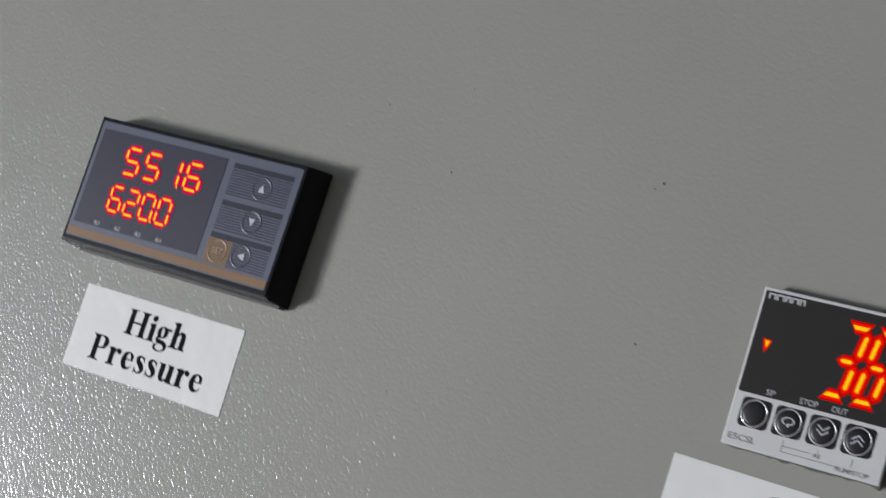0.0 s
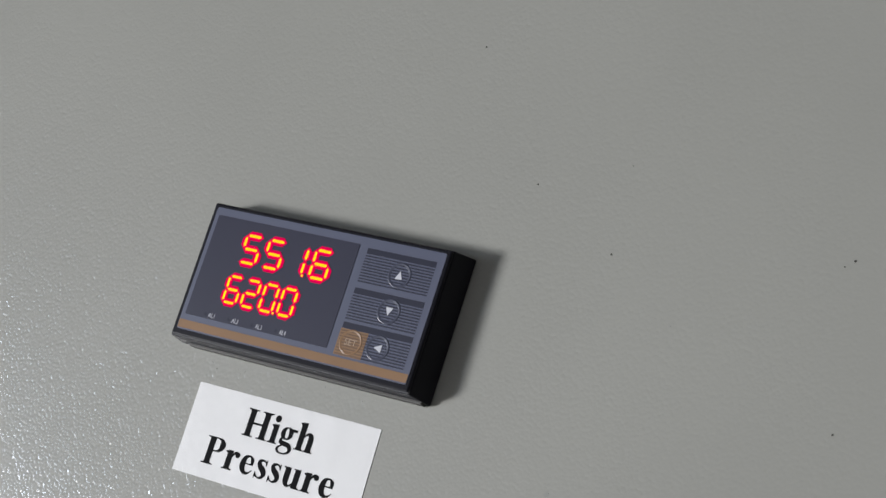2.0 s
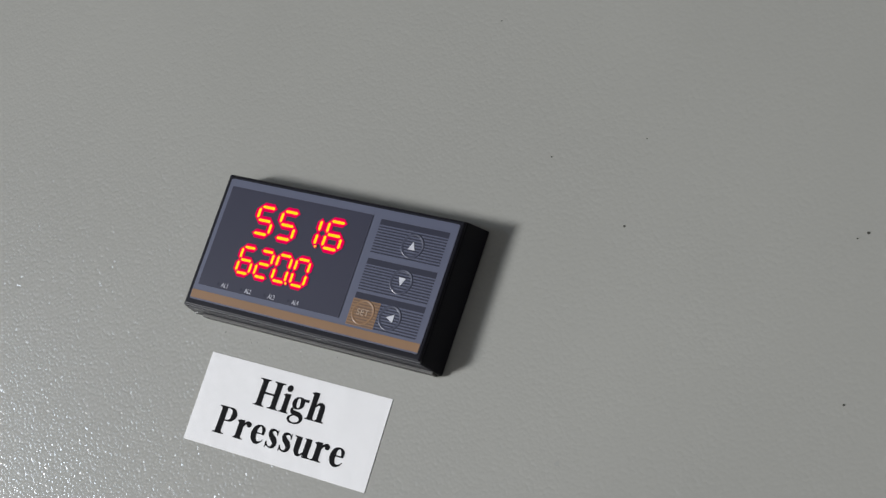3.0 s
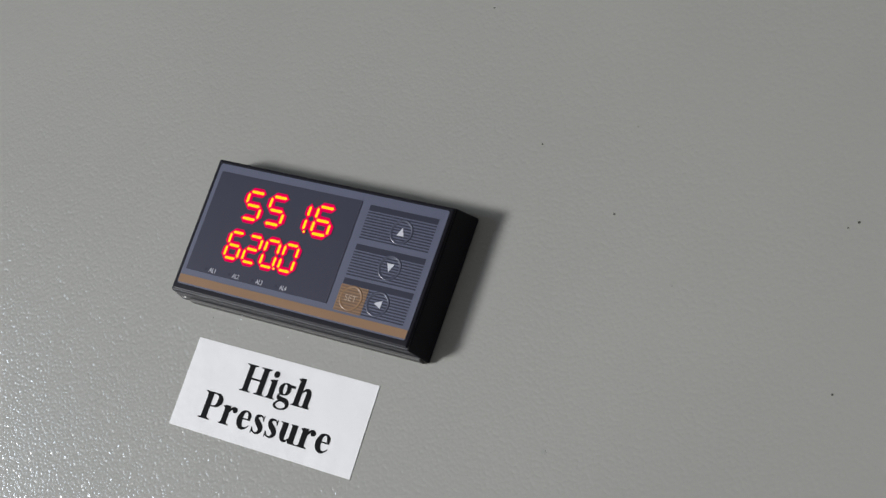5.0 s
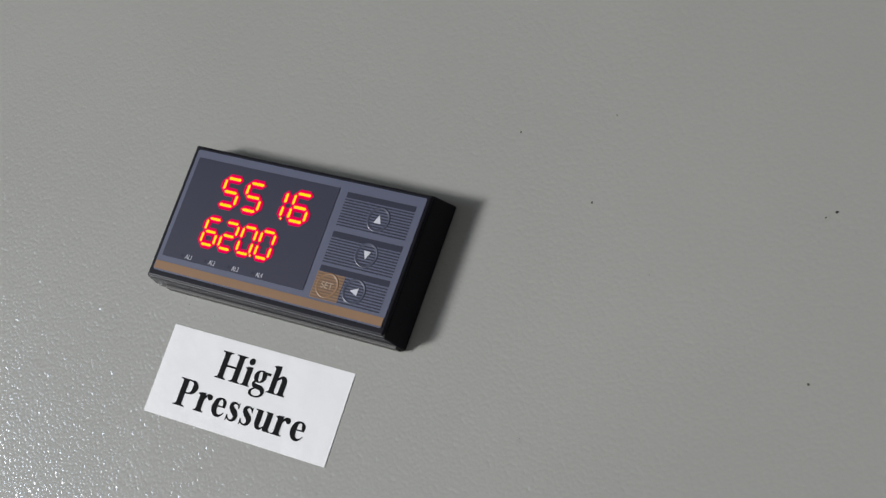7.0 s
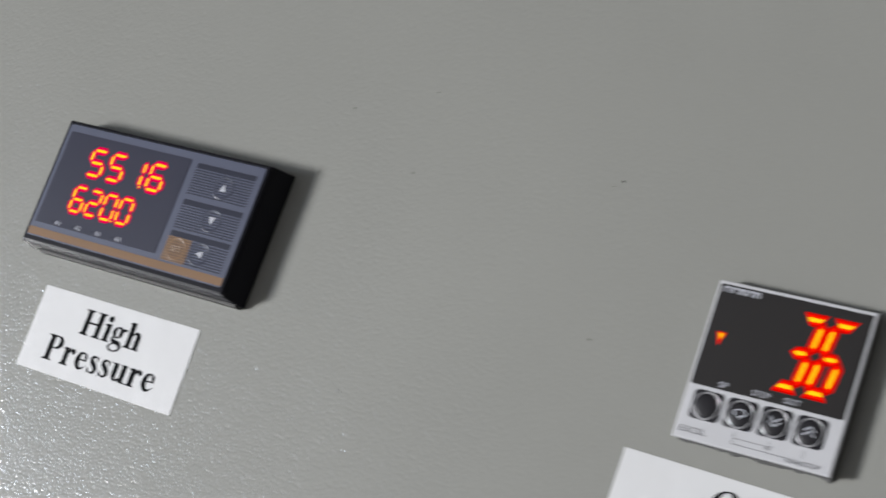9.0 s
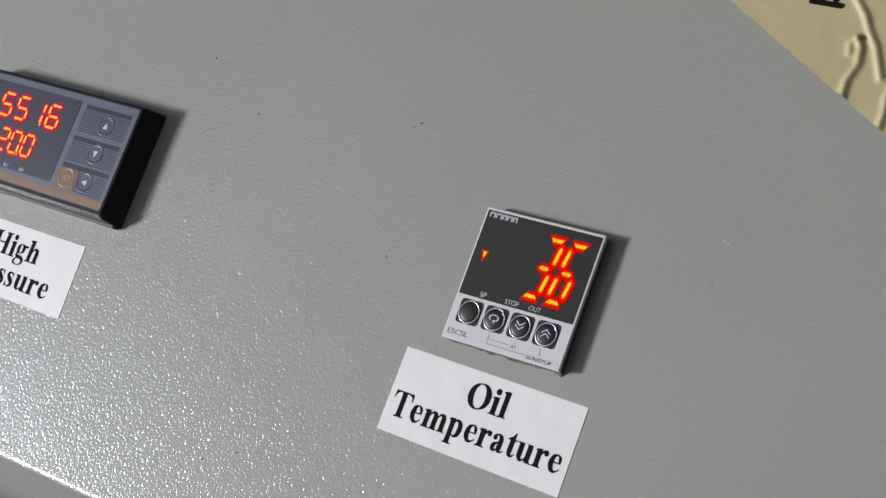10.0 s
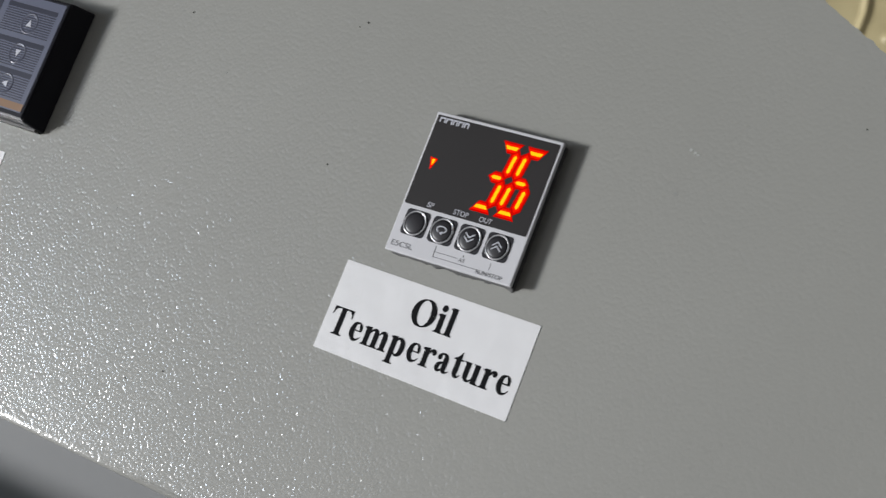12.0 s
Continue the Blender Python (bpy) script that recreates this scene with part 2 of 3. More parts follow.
def arch(x):
    """From one stem over to the next, whose middle is at x."""
    return [("line", swelling([(x - .29, .50, .05), (x - .20, .605, .085), (x - .10, .628, .135), (x - .02, .56, .20), (x, .43, .225)]) + [(x, 0, .225)]), serif(x, 0, 1, .185, .19, .225)]


GLYPHS = {
    "H": (1.15, stem(.26, 0, 1, .235, (.235, .235), (.235, .235)) + stem(.89, 0, 1, .235, (.235, .235), (.235, .235)) + [("line", [(.26, .505, .075), (.89, .505, .075)])]),
    "i": (.42, stem(.215, 0, .69, head="flag") + [blob(.205, .885, .125)]),
    "l": (.42, stem(.215, 0, 1, head="flag")),
    "h": (.83, stem(.215, 0, 1, head="flag") + arch(.61)),
    "m": (1.23, stem(.215, 0, .69, head="flag") + arch(.61) + arch(1.01)),
    "r": (.66, stem(.215, 0, .69, foot=(.2, .22), head="flag") + [("line", swelling([(.31, .48, .05), (.37, .585, .08), (.45, .645, .10), (.53, .645, .10)])), blob(.53, .585, .102)]),
    "u": (.83, [("line", swelling([(.205, .69, .225), (.205, .42, .225), (.21, .21, .215), (.27, .085, .15), (.36, .055, .09), (.46, .12, .06), (.53, .20, .045)])),
                ("fill", [(.01, .69), (.01, .655), (.11, .63), (.30, .60), (.30, .69)])] + stem(.60, .02, .69, foot=None)
          + [("fill", [(.43, .69), (.43, .655), (.52, .63), (.70, .60), (.70, .69)]), ("fill", [(.50, 0), (.82, 0), (.82, .036), (.74, .06), (.70, .12), (.50, .12)])]),
    "e": (.66, [("line", swelling([(.535, .41, .10), (.515, .55, .14), (.44, .645, .085), (.345, .668, .065), (.215, .58, .165), (.165, .37, .225), (.20, .19, .205), (.305, .075, .14),
                                   (.42, .065, .09), (.53, .125, .05), (.60, .21, .03)])), ("line", [(.22, .393, .05), (.585, .393, .05)])]),
    "s": (.57, [("line", swelling([(.455, .49, .03), (.415, .605, .05), (.31, .66, .07), (.18, .615, .13), (.165, .515, .165), (.25, .41, .20), (.36, .32, .21), (.43, .20, .18), (.39, .085, .13),
                                   (.28, .03, .065), (.145, .085, .05), (.085, .21, .03)])),
                ("fill", [(.425, .60), (.445, .49), (.475, .49), (.465, .69), (.435, .69)]), ("fill", [(.07, -.01), (.10, -.01), (.13, .10), (.10, .215), (.065, .215)])]),
    "P": (.90, stem(.26, 0, 1, .235, (.235, .255), (.235, .12)) + [("line", swelling([(.30, .972, .056), (.50, .97, .06), (.64, .925, .13), (.715, .755, .235), (.64, .575, .14), (.50, .512, .06), (.36, .508, .055)]))]),
    "g": (.72, [("line", oval(.315, .465, .165, .20, .19, .05)), ("fill", [(.43, .60), (.50, .665), (.72, .665), (.72, .565), (.55, .565), (.47, .55)]),
                ("line", swelling([(.215, .30, .06), (.13, .22, .10), (.165, .13, .15), (.33, .095, .17), (.50, .065, .17), (.60, -.05, .155), (.55, -.185, .09), (.36, -.255, .055), (.16, -.225, .08),
                                   (.085, -.13, .11), (.14, -.03, .07), (.26, .035, .05)]))]),
    "O": (1.13, [("line", oval(.565, .5, .395, .478, .265, .05, 64))]),
    "T": (.97, stem(.485, 0, 1, .235, (.24, .24), (.12, .12))
          + [("line", [(.04, .972, .056), (.93, .972, .056)])] + [("fill", [(.485 + sg * px, py) for px, py in ((.455, .98), (.465, .70), (.43, .70), (.385, .84), (.30, .925), (.16, .95), (.16, .98))]) for sg in (-1, 1)]),
    "p": (.83, stem(.215, -.30, .69, foot=(.2, .22), head="flag") + [("line", swelling([(.30, .53, .05), (.38, .63, .08), (.49, .625, .13), (.595, .52, .20), (.625, .345, .225), (.59, .16, .20), (.50, .06, .12),
                                                                                        (.40, .045, .07), (.31, .10, .05)]))]),
    "a": (.72, [blob(.165, .535, .098), ("line", swelling([(.12, .585, .08), (.21, .648, .065), (.33, .655, .09), (.425, .59, .17), (.455, .47, .215)]) + swelling([(.455, .44, .215), (.455, .15, .215), (.51, .07, .13),
                                                                                                                                                                 (.59, .065, .07), (.69, .13, .035)])),
                ("line", swelling([(.45, .40, .05), (.30, .35, .09), (.185, .26, .17), (.165, .145, .19), (.24, .075, .13), (.35, .105, .06), (.44, .18, .05)]))]),
    "t": (.49, [("fill", [(.02, .665), (.02, .625), (.34, .625), (.34, .925), (.305, .925), (.19, .76)]), ("line", [(.20, .652, .055), (.455, .652, .055)]),
                ("line", [(.235, .66, .215)] + swelling([(.235, .45, .215), (.235, .20, .215), (.275, .09, .16), (.355, .06, .10), (.43, .095, .05), (.485, .17, .03)]))]),
}


def pen(bm, pts, z, put):
    """A stroke whose width follows its points."""
    last = None
    for k, (x, y, w) in enumerate(pts):
        (ax, ay, _), (bx, by, _) = pts[max(k - 1, 0)], pts[min(k + 1, len(pts) - 1)]
        if pts[0] == pts[-1] and k in (0, len(pts) - 1):
            (ax, ay, _), (bx, by, _) = pts[-2], pts[1]
        d = math.hypot(bx - ax, by - ay) or 1
        ox, oy = -(by - ay) / d * w / 2, (bx - ax) / d * w / 2
        pair = [bm.verts.new((*put(x + ox, y + oy), z)), bm.verts.new((*put(x - ox, y - oy), z))]
        if last:
            bm.faces.new((last[0], last[1], pair[1], pair[0]))
        last = pair


def serif_word(text, x0, x1, base, cap, z, parent):
    """A word in bold roman letters, from x0 to x1 on the base line, one mesh a letter."""
    total = sum(GLYPHS[c][0] for c in text) - 0.06
    k, at = (x1 - x0) / total, -0.03
    for c in text:
        adv, strokes = GLYPHS[c]
        bm = bmesh.new()
        for n, (way, pts) in enumerate(strokes):
            put, level_z = (lambda px, py: (x0 + (at + px) * k, base + py * cap)), z + n * 3e-6
            if way == "line":
                pen(bm, pts, level_z, put)
            else:
                bm.faces.new([bm.verts.new((*put(px, py), level_z)) for px, py in pts])
        part("letter", bm, INK, parent)
        at += adv


# ---- the room: plain walls, floor, ceiling, two high windows added for the light ----
R_X0, R_X1, R_Y0, R_Y1, R_Z = WALL_X, 3.0, -4.8, 2.0, 5.2
tagged(part("floor", box(R_X0 - .2, R_X1 + .2, R_Y0 - .2, R_Y1 + .2, -0.12, 0), CONCRETE), "bare grey concrete floor", "floor", kind="structure")
tagged(part("ceiling", box(R_X0 - .2, R_X1 + .2, R_Y0 - .2, R_Y1 + .2, R_Z, R_Z + .12), WALLPAINT), "plain grey painted ceiling", "ceiling", kind="structure")
tagged(part("wall_north", box(R_X0, R_X1, R_Y1, R_Y1 + .15, 0, R_Z), WALLPAINT), "plain grey painted wall", "wall", kind="structure")
tagged(part("wall_south", box(R_X0, R_X1, R_Y0 - .15, R_Y0, 0, R_Z), WALLPAINT), "plain grey painted wall", "wall", kind="structure")
tagged(part("wall_east", box(R_X1, R_X1 + .15, R_Y0 - .15, R_Y1 + .15, 0, R_Z), WALLPAINT), "plain grey painted wall", "wall", kind="structure")
# the west wall, laid round its two openings
cuts_y = sorted({R_Y0 - .15, R_Y1 + .15, *[wy + k * ww / 2 for wy, wz, ww, *_ in WINDOWS for k in (-1, 1)]})
bm = bmesh.new()
for ya, yb in zip(cuts_y, cuts_y[1:]):
    zs = 0.0
    for wy, wz, ww, wh, *_ in sorted(WINDOWS, key=lambda w: w[1]):
        if wy - ww / 2 <= (ya + yb) / 2 <= wy + ww / 2:
            box(R_X0 - .15, R_X0, ya, yb, zs, wz - wh / 2, bm=bm)
            zs = wz + wh / 2
    box(R_X0 - .15, R_X0, ya, yb, zs, R_Z, bm=bm)
tagged(part("wall_west", bm, WALLPAINT), "grey painted wall with two window openings", "wall", kind="structure")
for n, (wy, wz, ww, wh, *_) in enumerate(WINDOWS):
    win = thing("window_%d" % (n + 1), pose(R_X0 - .10, wy, wz), "white framed window added out of view as a light opening", "window", kind="structure")
    bm = bmesh.new()
    for y0, y1, z0, z1 in ((-ww / 2, -ww / 2 + .012, -wh / 2, wh / 2), (ww / 2 - .012, ww / 2, -wh / 2, wh / 2),
                           (-ww / 2 + .012, ww / 2 - .012, -wh / 2, -wh / 2 + .012), (-ww / 2 + .012, ww / 2 - .012, wh / 2 - .012, wh / 2)):
        box(-.03, .03, y0, y1, z0, z1, bm=bm)
    part("window_frame", bm, FRAMEPAINT, win)

# ---- the console ----
def skewed(bm):
    """The folded lower edge runs a little out of line with the meters."""
    for v in bm.verts:
        if v.co.y < -.1:
            v.co.y -= .0115 * (v.co.x - .145)
    return bm


X0, X1, Y0, Y1 = -0.34, 0.66, -0.1525, 0.34
RECESS = 0.040
console = thing("control_console", DESK, "grey powder-coated steel control console with a sloping face", "console")
r, FOLD = 0.0032, 0.0042
bend = [(Y0 + FOLD * math.sin(radians(32)) - FOLD * math.sin(radians(a)), -FOLD + FOLD * math.cos(radians(a))) for a in range(0, 33, 4)]
profile = [(Y1, 0.0)] + bend + [(Y0, -RECESS), (Y0 + .002, -RECESS), (Y0 + .002, -.006), (Y0 + .006, -.003), (Y1, -.003)]
face = part("sloping_face", skewed(extruded(profile, X0, X1)), POWDER, console)
for f in face.data.polygons:
    f.use_smooth = 0.02 < abs(f.normal.y) < 0.995
part("recess_back", skewed(extruded([(Y0, -RECESS), (Y0, -RECESS - .003), (-.260, -RECESS - .003), (-.260, -RECESS)], X0, X1)), MATTE, console)
LEDGE = -0.1917
edge = [(LEDGE - r + r * math.sin(radians(a)), -r + r * math.cos(radians(a))) for a in range(0, 91, 15)]
part("front_rail", skewed(extruded([(-.30, 0.0)] + edge + [(LEDGE, -RECESS + .0005), (-.30, -RECESS + .0005)], X0, X1)), POWDER, console)
c, s = math.cos(radians(SLOPE)), math.sin(radians(SLOPE))


def level(wy, wz):
    """From the upright section of the room to the axes of the sloping face."""
    return (wy * c + (wz - 1.0) * s, -wy * s + (wz - 1.0) * c)


# cabinet below: sides and pedestal
top_back, low_front = (Y1 * c, 1.0 + Y1 * s), (-.30 * c, 1.0 - .30 * s)
for xa, xb in ((X0 - .003, X0), (X1, X1 + .003)):
    sec = [level(top_back[0], top_back[1]), level(low_front[0], low_front[1]), level(low_front[0] + .03, 0.0), level(top_back[0], 0.0)]
    part("side_panel", extruded(sec, xa, xb), POWDER, console)
part("front_panel", extruded([level(low_front[0], low_front[1] - .03), level(low_front[0] + .03, 0.0), level(low_front[0] + .033, 0.0),
                              level(low_front[0] + .02, low_front[1] - .03)], X0, X1), POWDER, console)
part("back_panel", extruded([level(top_back[0], top_back[1] - .01), level(top_back[0] - .003, top_back[1] - .01), level(top_back[0] - .003, 0.0),
                             level(top_back[0], 0.0)], X0, X1), POWDER, console)

# ---- seven-bar digits ----
LIT = {"0": "abcdef", "1": "bc", "2": "abged", "3": "abgcd", "4": "fgbc", "5": "afgcd", "6": "afgedc", "7": "abc", "8": "abcdefg", "9": "abcdfg", "b": "fgedc"}


def bar(ax, ay, bx, by, gap, half, z0, z1, flare=0):
    """One lit bar between two corners of a digit: pointed at both ends, or (flare 1, -1) longer on its one side."""
    d = math.hypot(bx - ax, by - ay)
    ux, uy = (bx - ax) / d, (by - ay) / d
    low, high = (half, half) if not flare else ((1.3 * half, 0) if flare > 0 else (0, 1.3 * half))
    mid = half * (0.65 if flare else 0)
    pts = [(ax + ux * s - uy * o, ay + uy * s + ux * o) for s, o in
           ((gap + mid, 0), (gap + low, -half), (d - gap - low, -half), (d - gap - mid, 0), (d - gap - high, half), (gap + high, half))]
    return slab(pts, z0, z1)


def digit(ch, x, y, w, h, width, z, parent, leds, lean=0.0, grow=(1.38, 0.85, 0.40), ends=(-0.35, 0.0, 0.52), gap=0.0, flare=0):
    """A digit with its top left corner at (x, y): for each lit bar a painted glow halo, a lit body and a bright core.
    """
    corner = {k: (x + a + lean * b, y + b) for k, a, b in (("tl", 0, 0), ("tr", w, 0), ("ml", 0, -h / 2), ("mr", w, -h / 2), ("bl", 0, -h), ("br", w, -h))}
    pairs = {"a": "tl tr", "b": "tr mr", "c": "mr br", "d": "bl br", "e": "ml bl", "f": "tl ml", "g": "ml mr"}
    for n, name in enumerate(LIT[ch]):
        (ax, ay), (bx, by) = [corner[k] for k in pairs[name].split()]
        side = {"a": flare, "d": -flare}.get(name, 0)
        more = gap if name in "bcef" else 0.0
        owner = parent
        for k, (label, led) in enumerate(zip(("bar_halo", "lit_body", "bright_core"), leds)):
            z0 = z + n * .000004 + k * .00005
            cut = width * (ends[k] - .3 * abs(side) + more * (.3, .7, 1.1)[k])
            bit = part(label, bar(ax, ay, bx, by, cut, width * grow[k], z0, z0 + .00005, side), led, owner)
            owner = bit if k == 0 else owner


# ---- pressure meter: black case, slate film, two rows of digits ----
HZ = 0.0099
meter = thing("pressure_meter", DESK, "black rectangular panel meter with two rows of red digits", "panel meter")
bm = box(-.0012, .1004, -.0494, .0008, 0.0, HZ - .0012, bevel=.0006, inset_top=.0)
for v in bm.verts:
    k = max(0.0, v.co.z) / (HZ - .0012)
    v.co.x += k * ((.0002 if v.co.x < .05 else -.0043))
    v.co.y += k * (.0010 if v.co.y < -.02 else -.0004)
part("case", bm, CASE, meter)
part("mounting_frame", box(.0042, .0986, -.0500, -.0470, 0.0, .0034, bevel=.0004), FRAMEGREY, meter, "dull grey mounting frame")
# two pale ribs draw the highlight lines along the lower rim
for zz, yy in ((HZ - .0013, -.0481), (HZ - .0034, -.0485)):
    part("case_rib", box(.0006, .0962, yy - .0002, yy + .0010, zz - .0005, zz + .0005, bevel=.00025), RIB, meter)
part("bezel_rim", box(.0, .096, -.048, .0, HZ - .0022, HZ - .0002, bevel=.0006), CASE, meter)
part("face_film", slab(rounded(.0014, .0947, -.0458, -.0013, .0008), HZ - .0004, HZ), SLATE, meter, "slate blue glossy front film")
part("display_window", slab(rounded(.0030, .0620, -.0404, -.0040, .0004), HZ - .0001, HZ + .00012), WINDOW, meter, "dark smoked display window")
part("orange_stripe", slab(rounded(.0016, .0945, -.0453, -.0424, .0002), HZ - .0001, HZ + .00010), ORANGE, meter)
for n, ch in enumerate("5516"):
    digit(ch, .0176 + .00965 * n, -.0090, .0064, .0096, .00115, HZ + .00018, meter, LED_A)
for n, ch in enumerate("6200"):
    digit(ch, .0163 + .0076 * n, -.0241, .0054, .0092, .00105, HZ + .00018, meter, LED_A)
for px, py in ((.0440, -.0187), (.0377, -.0334)):
    # the outer disc paints the halo of the point
    pt = part("decimal_point", slab(circle(px, py, .00068, 12), HZ + .00022, HZ + .00042), LED_A[0], meter)
    part("bright_core", slab(circle(px, py, .0004, 12), HZ + .00042, HZ + .00048), LED_A[2], pt)
for n in range(4):
    words("AL%d" % (n + 1), .0141 + .0099 * n, -.0389, .0017, HZ + .00016, MARKING, meter, width=.0027)
    part("alarm_lamp", slab(circle(.0113 + .0099 * n, -.0389, .0006, 12), HZ + .0001, HZ + .00018), STRIPE, meter)


def key_field(x0, x1, y0, y1, band, mat=None):
    z = HZ + .00006
    bars = bmesh.new()
    if band:
        slab(((x0, y1 - band), (x1, y1 - band), (x1, y1), (x0, y1)), HZ - .0001, z, bars)
    y = y1 - band - .00045
    while y - .00045 > y0:
        slab(((x0, y - .00048), (x1, y - .00048), (x1, y), (x0, y)), HZ - .0001, z, bars)
        y -= .00098
    return part("key_stripes", bars, mat or STRIPE, meter)


part("set_field", slab(((.0650, -.0416), (.0757, -.0416), (.0757, -.0326), (.0650, -.0326)), HZ - .0001, HZ + .00004), ORANGE, meter, "tan printed field of the SET key")
key_field(.0653, .0920, -.0172, -.0047, .0020)
key_field(.0653, .0922, -.0297, -.0185, .0021)
key_field(.0653, .0922, -.0326, -.0304, .0021)
key_field(.0758, .0922, -.0416, -.0326, .0)
key_field(.0653, .0756, -.0416, -.0326, .0, BROWN)
for cx, cy, kind in ((.0800, -.0116, "up"), (.0803, -.0240, "down"), (.0806, -.0365, "left"), (.0702, -.0367, "set")):
    key = part("key_ring", ridge(cx, cy, ((.0044, -.0001), (.0043, .00006), (.0041, .00015), (.0039, .00013), (.0033, .00002)), HZ), KEYFILM if kind != "set" else ORANGE, meter)
    t = .00135
    tri = {"up": ((-t, -t), (t, -t), (0, t * 1.1)), "down": ((-t, t), (0, -t * 1.1), (t, t)), "left": ((-t * 1.1, 0), (t, -t), (t, t))}.get(kind)
    if tri:
        part("arrow", slab([(cx + a, cy + b) for a, b in tri], HZ + .00004, HZ + .00014), MARKING, key, "pale triangle arrow")
words("SET", .0702, -.0367, .0022, HZ + .00016, FAINT, meter, width=.0046)

# ---- temperature controller: light grey square unit with one large red reading ----
OZ = 0.0045
ctl = thing("temperature_controller", DESK @ pose(.26605, -.00216, 0, 0, 0, 0.935), "light grey square temperature controller with a black screen", "controller")
part("gasket", box(.0002, .0482, -.0486, .0002, 0.0, .0012, bevel=.0003), GASKET, ctl, "dark rubber mounting gasket")
part("case", box(.0002, .0478, -.0482, -.0002, .0010, OZ - .0012, bevel=.0003), CASE, ctl)
part("bezel", box(-.0007, .0485, -.0484, .0009, OZ - .0016, OZ, bevel=.0004, segments=3), SILVER, ctl)
part("screen", slab(rounded(.0001, .0475, -.0318, -.0002, .0005), OZ - .0002, OZ + .00010), SCREEN, ctl, "black display screen")
for n, ch in enumerate("36"):
    digit(ch, .02845 + .0092 * n, -.0052, .0056, .0211, .0021, OZ + .00014, ctl, LED_B, lean=0.15, grow=(0.95, 0.66, 0.28), ends=(-0.2, 0.05, 0.45), gap=0.5, flare=1)
tri = part("indicator", slab(((.0033, -.0147), (.0046, -.0190), (.0063, -.0149)), OZ + .0001, OZ + .0002), LED_B[1], ctl, "glowing red triangle indicator")
part("bright_core", slab(((.0041, -.0152), (.0048, -.0174), (.0056, -.0153)), OZ + .0002, OZ + .00026), LED_B[2], tri)
bm = bmesh.new()
for n, wide in enumerate((.0023, .0025, .0018, .0022, .0018)):
    xa = .0013 + (0, .00255, .0053, .00735, .0098)[n]
    for bx0, bx1, by0, by1 in ((xa, xa + .0005, -.0026, -.0008), (xa + wide - .0005, xa + wide, -.0026, -.0008), (xa + .0005, xa + wide - .0005, -.0013, -.0008)):
        slab(((bx0, by0), (bx1, by0), (bx1, by1), (bx0, by1)), OZ + .0001, OZ + .00016, bm)
part("maker_mark", bm, MARKING, ctl, "pale maker's mark of small plain blocks")
for text, px, w in (("SP", .0101, .0026), ("STOP", .0221, .0056), ("OUT", .0316, .0048)):
    words(text, px, -.0302, .0018, OZ + .00016, MARKING, ctl, width=w)
for n in range(4):
    cx, cy = .0071 + .01072 * n, -.0375
    well = part("key_surround", slab(rounded(cx - .0047, cx + .0047, cy - .0044, cy + .0045, .0014), OZ - .0002, OZ + .00010), KEYWELL, ctl)
    part("silver_ring", ring(cx, cy, .0040, .00032, OZ + .00025, flat=1.0), KEYRING, well)
    part("key_top", dome(cx, cy, .0037, OZ - .0001, OZ + .0005, hollow=.0003), KEYTOP, well)
    bm = bmesh.new()
    zi = OZ + .00086
    if n == 1:
        for a in range(-70, 240, 10):
            p = [(cx + rr * 1.7 * math.cos(radians(b)), cy + rr * math.sin(radians(b)) + .0003) for rr, b in ((.0009, a), (.0012, a), (.0012, a + 10), (.0009, a + 10))]
            slab(p, zi - .0001, zi, bm)
        slab(((cx - .0005, cy - .0009), (cx + .0006, cy - .0016), (cx + .0006, cy - .0002)), zi - .0001, zi, bm)
        part("key_icon", bm, MARKING, well, "pale return-arrow icon")
    elif n > 1:
        sg = 1 if n == 3 else -1
        for off in (-.0007, .0007):
            for side in (-1, 1):
                p = [(cx + side * .0018, cy + off - sg * .0008), (cx + side * .0018, cy + off - sg * .0008 + .0005), (cx, cy + off + sg * .0006 + .0005), (cx, cy + off + sg * .0006)]
                slab(p if side < 0 else p, zi - .0001, zi, bm)
        part("key_icon", bm, MARKING, well, "pale double-chevron icon")
words("E5CSL", .0051, -.0454, .0019, OZ + .00006, GREYPRINT, ctl, width=.0084)
words("AT", .0286, -.0448, .0013, OZ + .00006, GREYPRINT, ctl, width=.0024)
words("RUN/STOP", .0397, -.0467, .0014, OZ + .00006, GREYPRINT, ctl, width=.0100)
for xa, xb, ya, yb in ((.0177, .0179, -.0462, -.0428), (.0179, .0268, -.0447, -.0445), (.0177, .0342, -.0464, -.0462), (.0390, .0392, -.0453, -.0430), (.0285, .0287, -.0438, -.0429)):
    part("guide_line", slab(((xa, ya), (xb, ya), (xb, yb), (xa, yb)), OZ - .0001, OZ + .00006), GREYPRINT, ctl)

# hardened sealant squeezed out under the lower edge
bm = bmesh.new()
NS = 70
low, top = [], []
for k in range(NS + 1):
    x = .0004 + .0474 * k / NS
    out = max(0.0, noise.noise((x * 260, 3.3, 0)) * .0011 + noise.noise((x * 900, 1.7, 0)) * .0005 + .00025)
    low.append(bm.verts.new((x, -.0484 - out, .0001)))
    top.append(bm.verts.new((x, -.0478, .0001 + .0013 + out * .5)))
for k in range(NS):
    bm.faces.new((low[k], low[k + 1], top[k + 1], top[k]))
part("sealant", bm, GASKET, ctl, "ragged dark grey sealant")

# ---- paper labels ----
label_hp = thing("paper_label", DESK, "white paper label reading High Pressure below the meter", "label", "paper labels")
part("paper", slab(((.0120, -.09175), (.0866, -.0920), (.0857, -.0605), (.0116, -.0606)), .0, .00018), PAPER, label_hp)
serif_word("High", .0344, .0631, -.0743, .0095, .00024, label_hp)
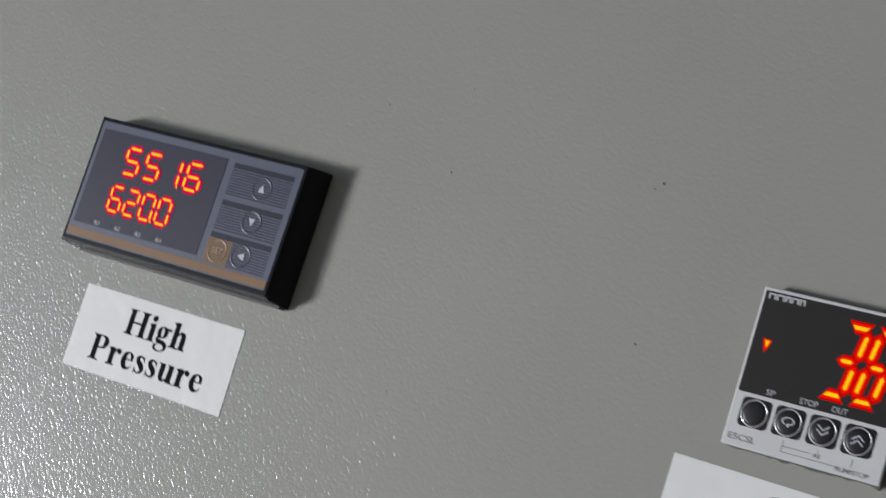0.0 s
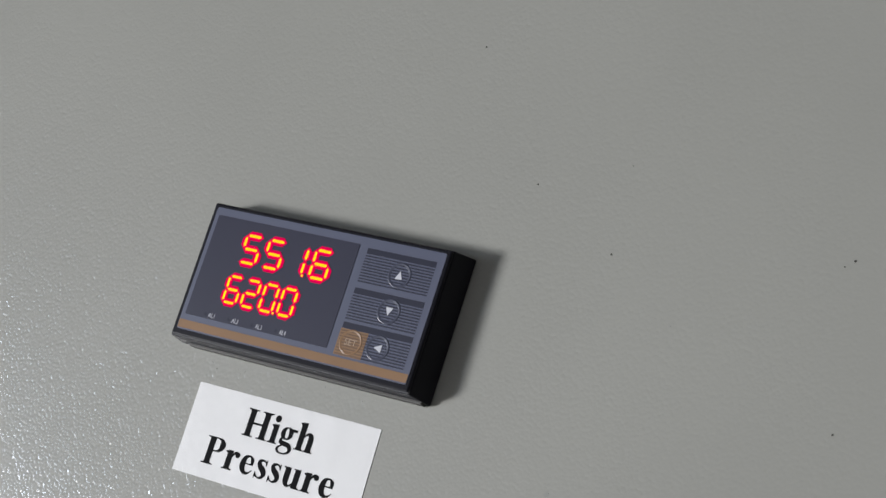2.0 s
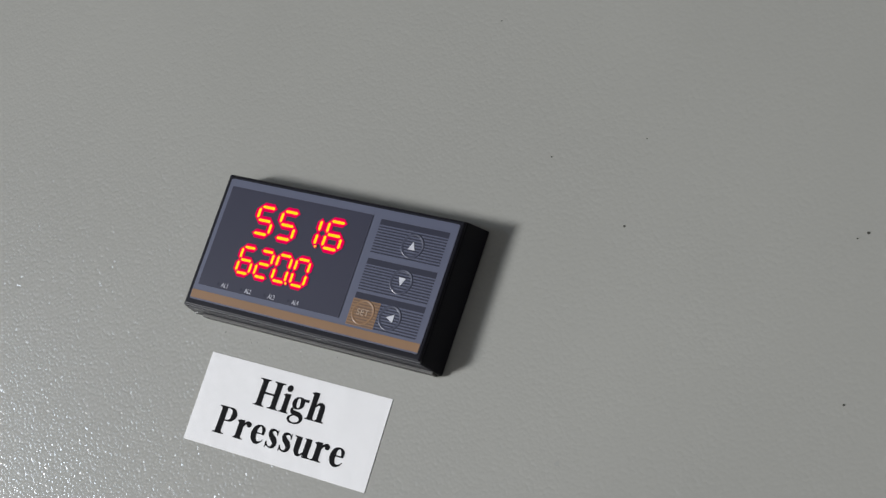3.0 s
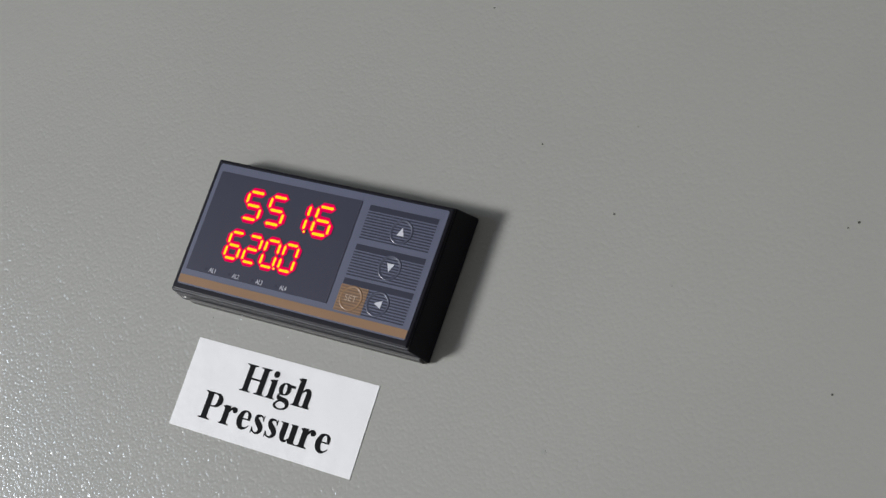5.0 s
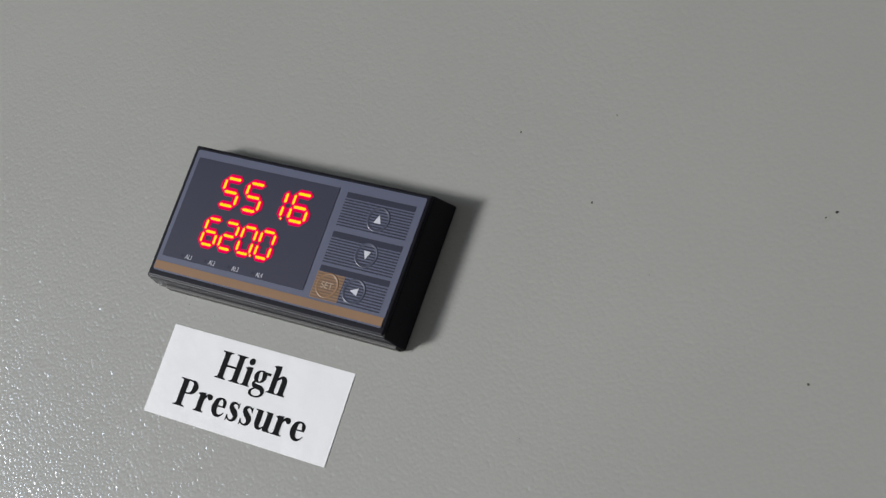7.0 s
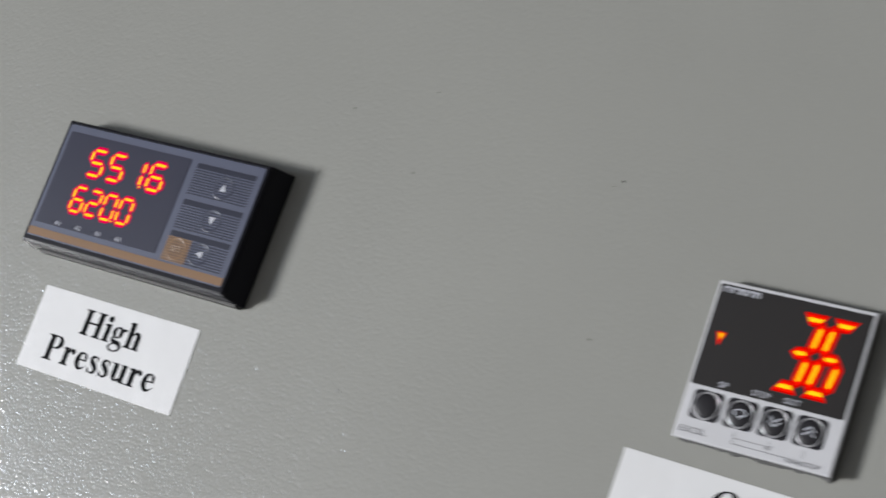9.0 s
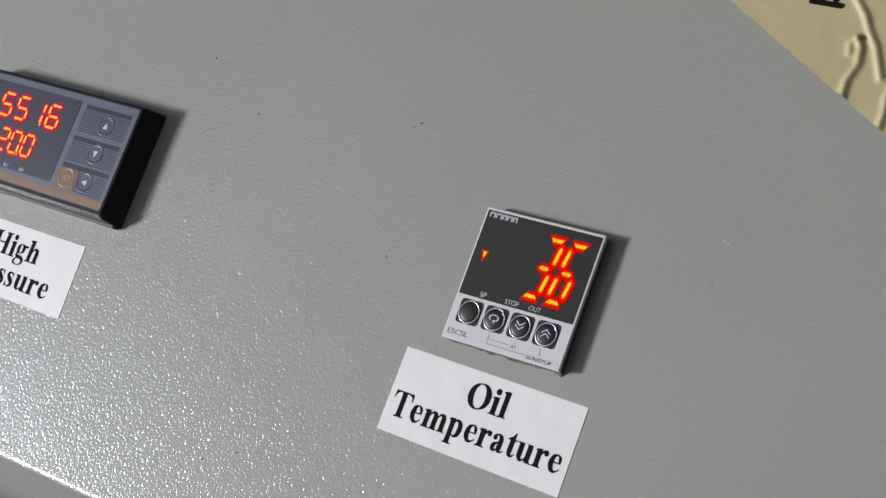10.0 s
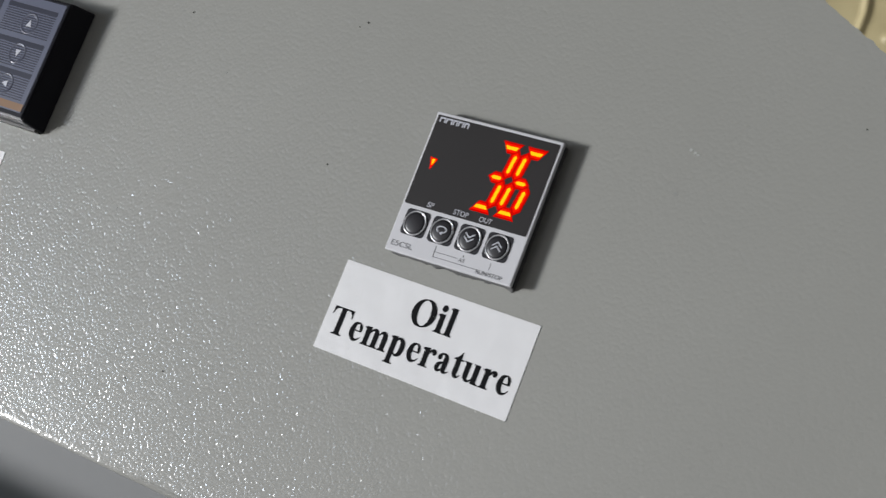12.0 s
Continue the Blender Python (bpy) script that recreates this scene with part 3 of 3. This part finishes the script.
serif_word("Pressure", .0222, .0754, -.0868, .0095, .00024, label_hp)
label_ot = thing("paper_label", DESK, "white paper label reading Oil Temperature below the controller", "label", "paper labels")
part("paper", slab(((.25168, -.08846), (.32896, -.08948), (.32846, -.05779), (.25163, -.0573)), .0, .00018), PAPER, label_ot)
serif_word("Oil", .2824, .2994, -.0707, .0094, .00024, label_ot)
serif_word("Temperature", .2542, .3262, -.0824, .0094, .00024, label_ot)

# ---- masking tape patch with black marker strokes ----
# wrinkles standing up in the tape: their line over it, half width, height
CREASES = ((((.0206, -.001), (.0172, .0049), (.0162, .0111), (.0126, .0160), (.0094, .0178)), .0013, .0013), (((.0094, .0178), (.0083, .0150), (.0108, .0125)), .0011, .0008),
           (((-.006, .0290), (.0058, .0249), (.0107, .0218), (.0166, .0192), (.0220, .0152), (.0256, .0126)), .0012, .0011),
           (((.0382, -.001), (.0351, .0051), (.0319, .0091), (.0300, .0170)), .0012, .0012), (((.046, .004), (.052, .016), (.066, .024)), .0014, .0010),
           (((-.030, .020), (-.024, .034), (-.020, .052)), .0016, .0004))


def off_line(x, y, p, q):
    """How far a point lies from a straight piece of a line."""
    dx, dy = q[0] - p[0], q[1] - p[1]
    t = min(1.0, max(0.0, ((x - p[0]) * dx + (y - p[1]) * dy) / (dx * dx + dy * dy)))
    return math.hypot(x - p[0] - t * dx, y - p[1] - t * dy)


tape = thing("masking_tape", DESK @ pose(.3585, .0745, 0, 0, 0, -27.2), "crinkled beige masking tape with black marker strokes", "tape")
bm = bmesh.new()
NX, NY, TL, TW = 200, 70, .15, .052
rows = []
for i in range(NX + 1):
    col = []
    for j in range(NY + 1):
        u, v = -.062 + TL * i / NX, TW * j / NY
        crease = 0.0
        for path, w, hgt in CREASES:
            away = min(off_line(u, v, p, q) for p, q in zip(path, path[1:]))
            crease += hgt * math.exp(-(away / w) ** 2)
        z = .00022 + crease + .00012 * noise.noise((u * 160, v * 160, 0))
        edge = .0006 * noise.noise((u * 220, 5.0, 0)) if j == 0 else 0.0
        col.append(bm.verts.new((u, v + edge, max(z, .0001))))
    rows.append(col)
for a, b in zip(rows, rows[1:]):
    for j in range(NY):
        f = bm.faces.new((a[j], b[j], b[j + 1], a[j + 1]))
        f.smooth = True
part("tape_strip", bm, TAPE, tape)
for x0, x1, y0, y1 in ((0, .0122, -.0009, .0009), (.0042, .0058, .0009, .0105), (.0082, .0098, .0009, .0100)):
    bm = slab(rounded(x0, x1, y0, y1, .0007), .0002, .0007)
    bmesh.ops.transform(bm, matrix=pose(-.0141, .0170, 0, 0, 0, 27), verts=bm.verts)
    part("marker_stroke", bm, INK, tape)

# ---- specks and scuffs on the paint ----
def speck(x, y, r, mat, label, name):
    rng = random.Random(int(x * 1e5))
    pts = [(math.cos(a) * r * rng.uniform(.7, 1.25), math.sin(a) * r * rng.uniform(.7, 1.25)) for a in [2 * math.pi * k / 9 for k in range(9)]]
    ob = part(name, slab(pts, -.00002, .00016 if mat is DIRT else .00005), mat)
    ob.matrix_world = DESK @ pose(x, y, 0)
    tagged(ob, label, "speck", "specks on the paint")


for x, y, r in ((.1133, .0296, .00036), (.1455, .0113, .00040), (.2216, .0235, .00052), (.2189, .0212, .00030), (.2284, -.0285, .00042),
                (.1439, .0411, .00022), (.1182, -.1284, .00035), (.1974, -.1149, .00042), (.1830, -.1220, .00034), (.4051, .0282, .00035), (.0788, .0741, .0003)):
    speck(x, y, r * .8, DIRT, "tiny dark dirt speck on the grey paint", "speck")
for x, y, r in ((.1712, -.0072, .0005), (.3546, -.0058, .0009), (.1479, -.0667, .0008)):
    speck(x, y, r, CHIP, "small dull scuff in the grey paint", "scuff")
for x, y, r in ((.3543, .0088, .0006), (.3560, .0082, .0005), (.3572, .0078, .0004)):
    speck(x, y, r, PALE, "pale scratch in the grey paint", "scratch")
for n in range(15):
    rng = random.Random(n)
    x, y = rng.uniform(.004, .094), -.0515 - abs(rng.gauss(0, .0035))
    speck(x, y, rng.uniform(.00012, .00030), CHIP if n % 3 else PALE, "faint residue mark beside the meter", "residue_mark")
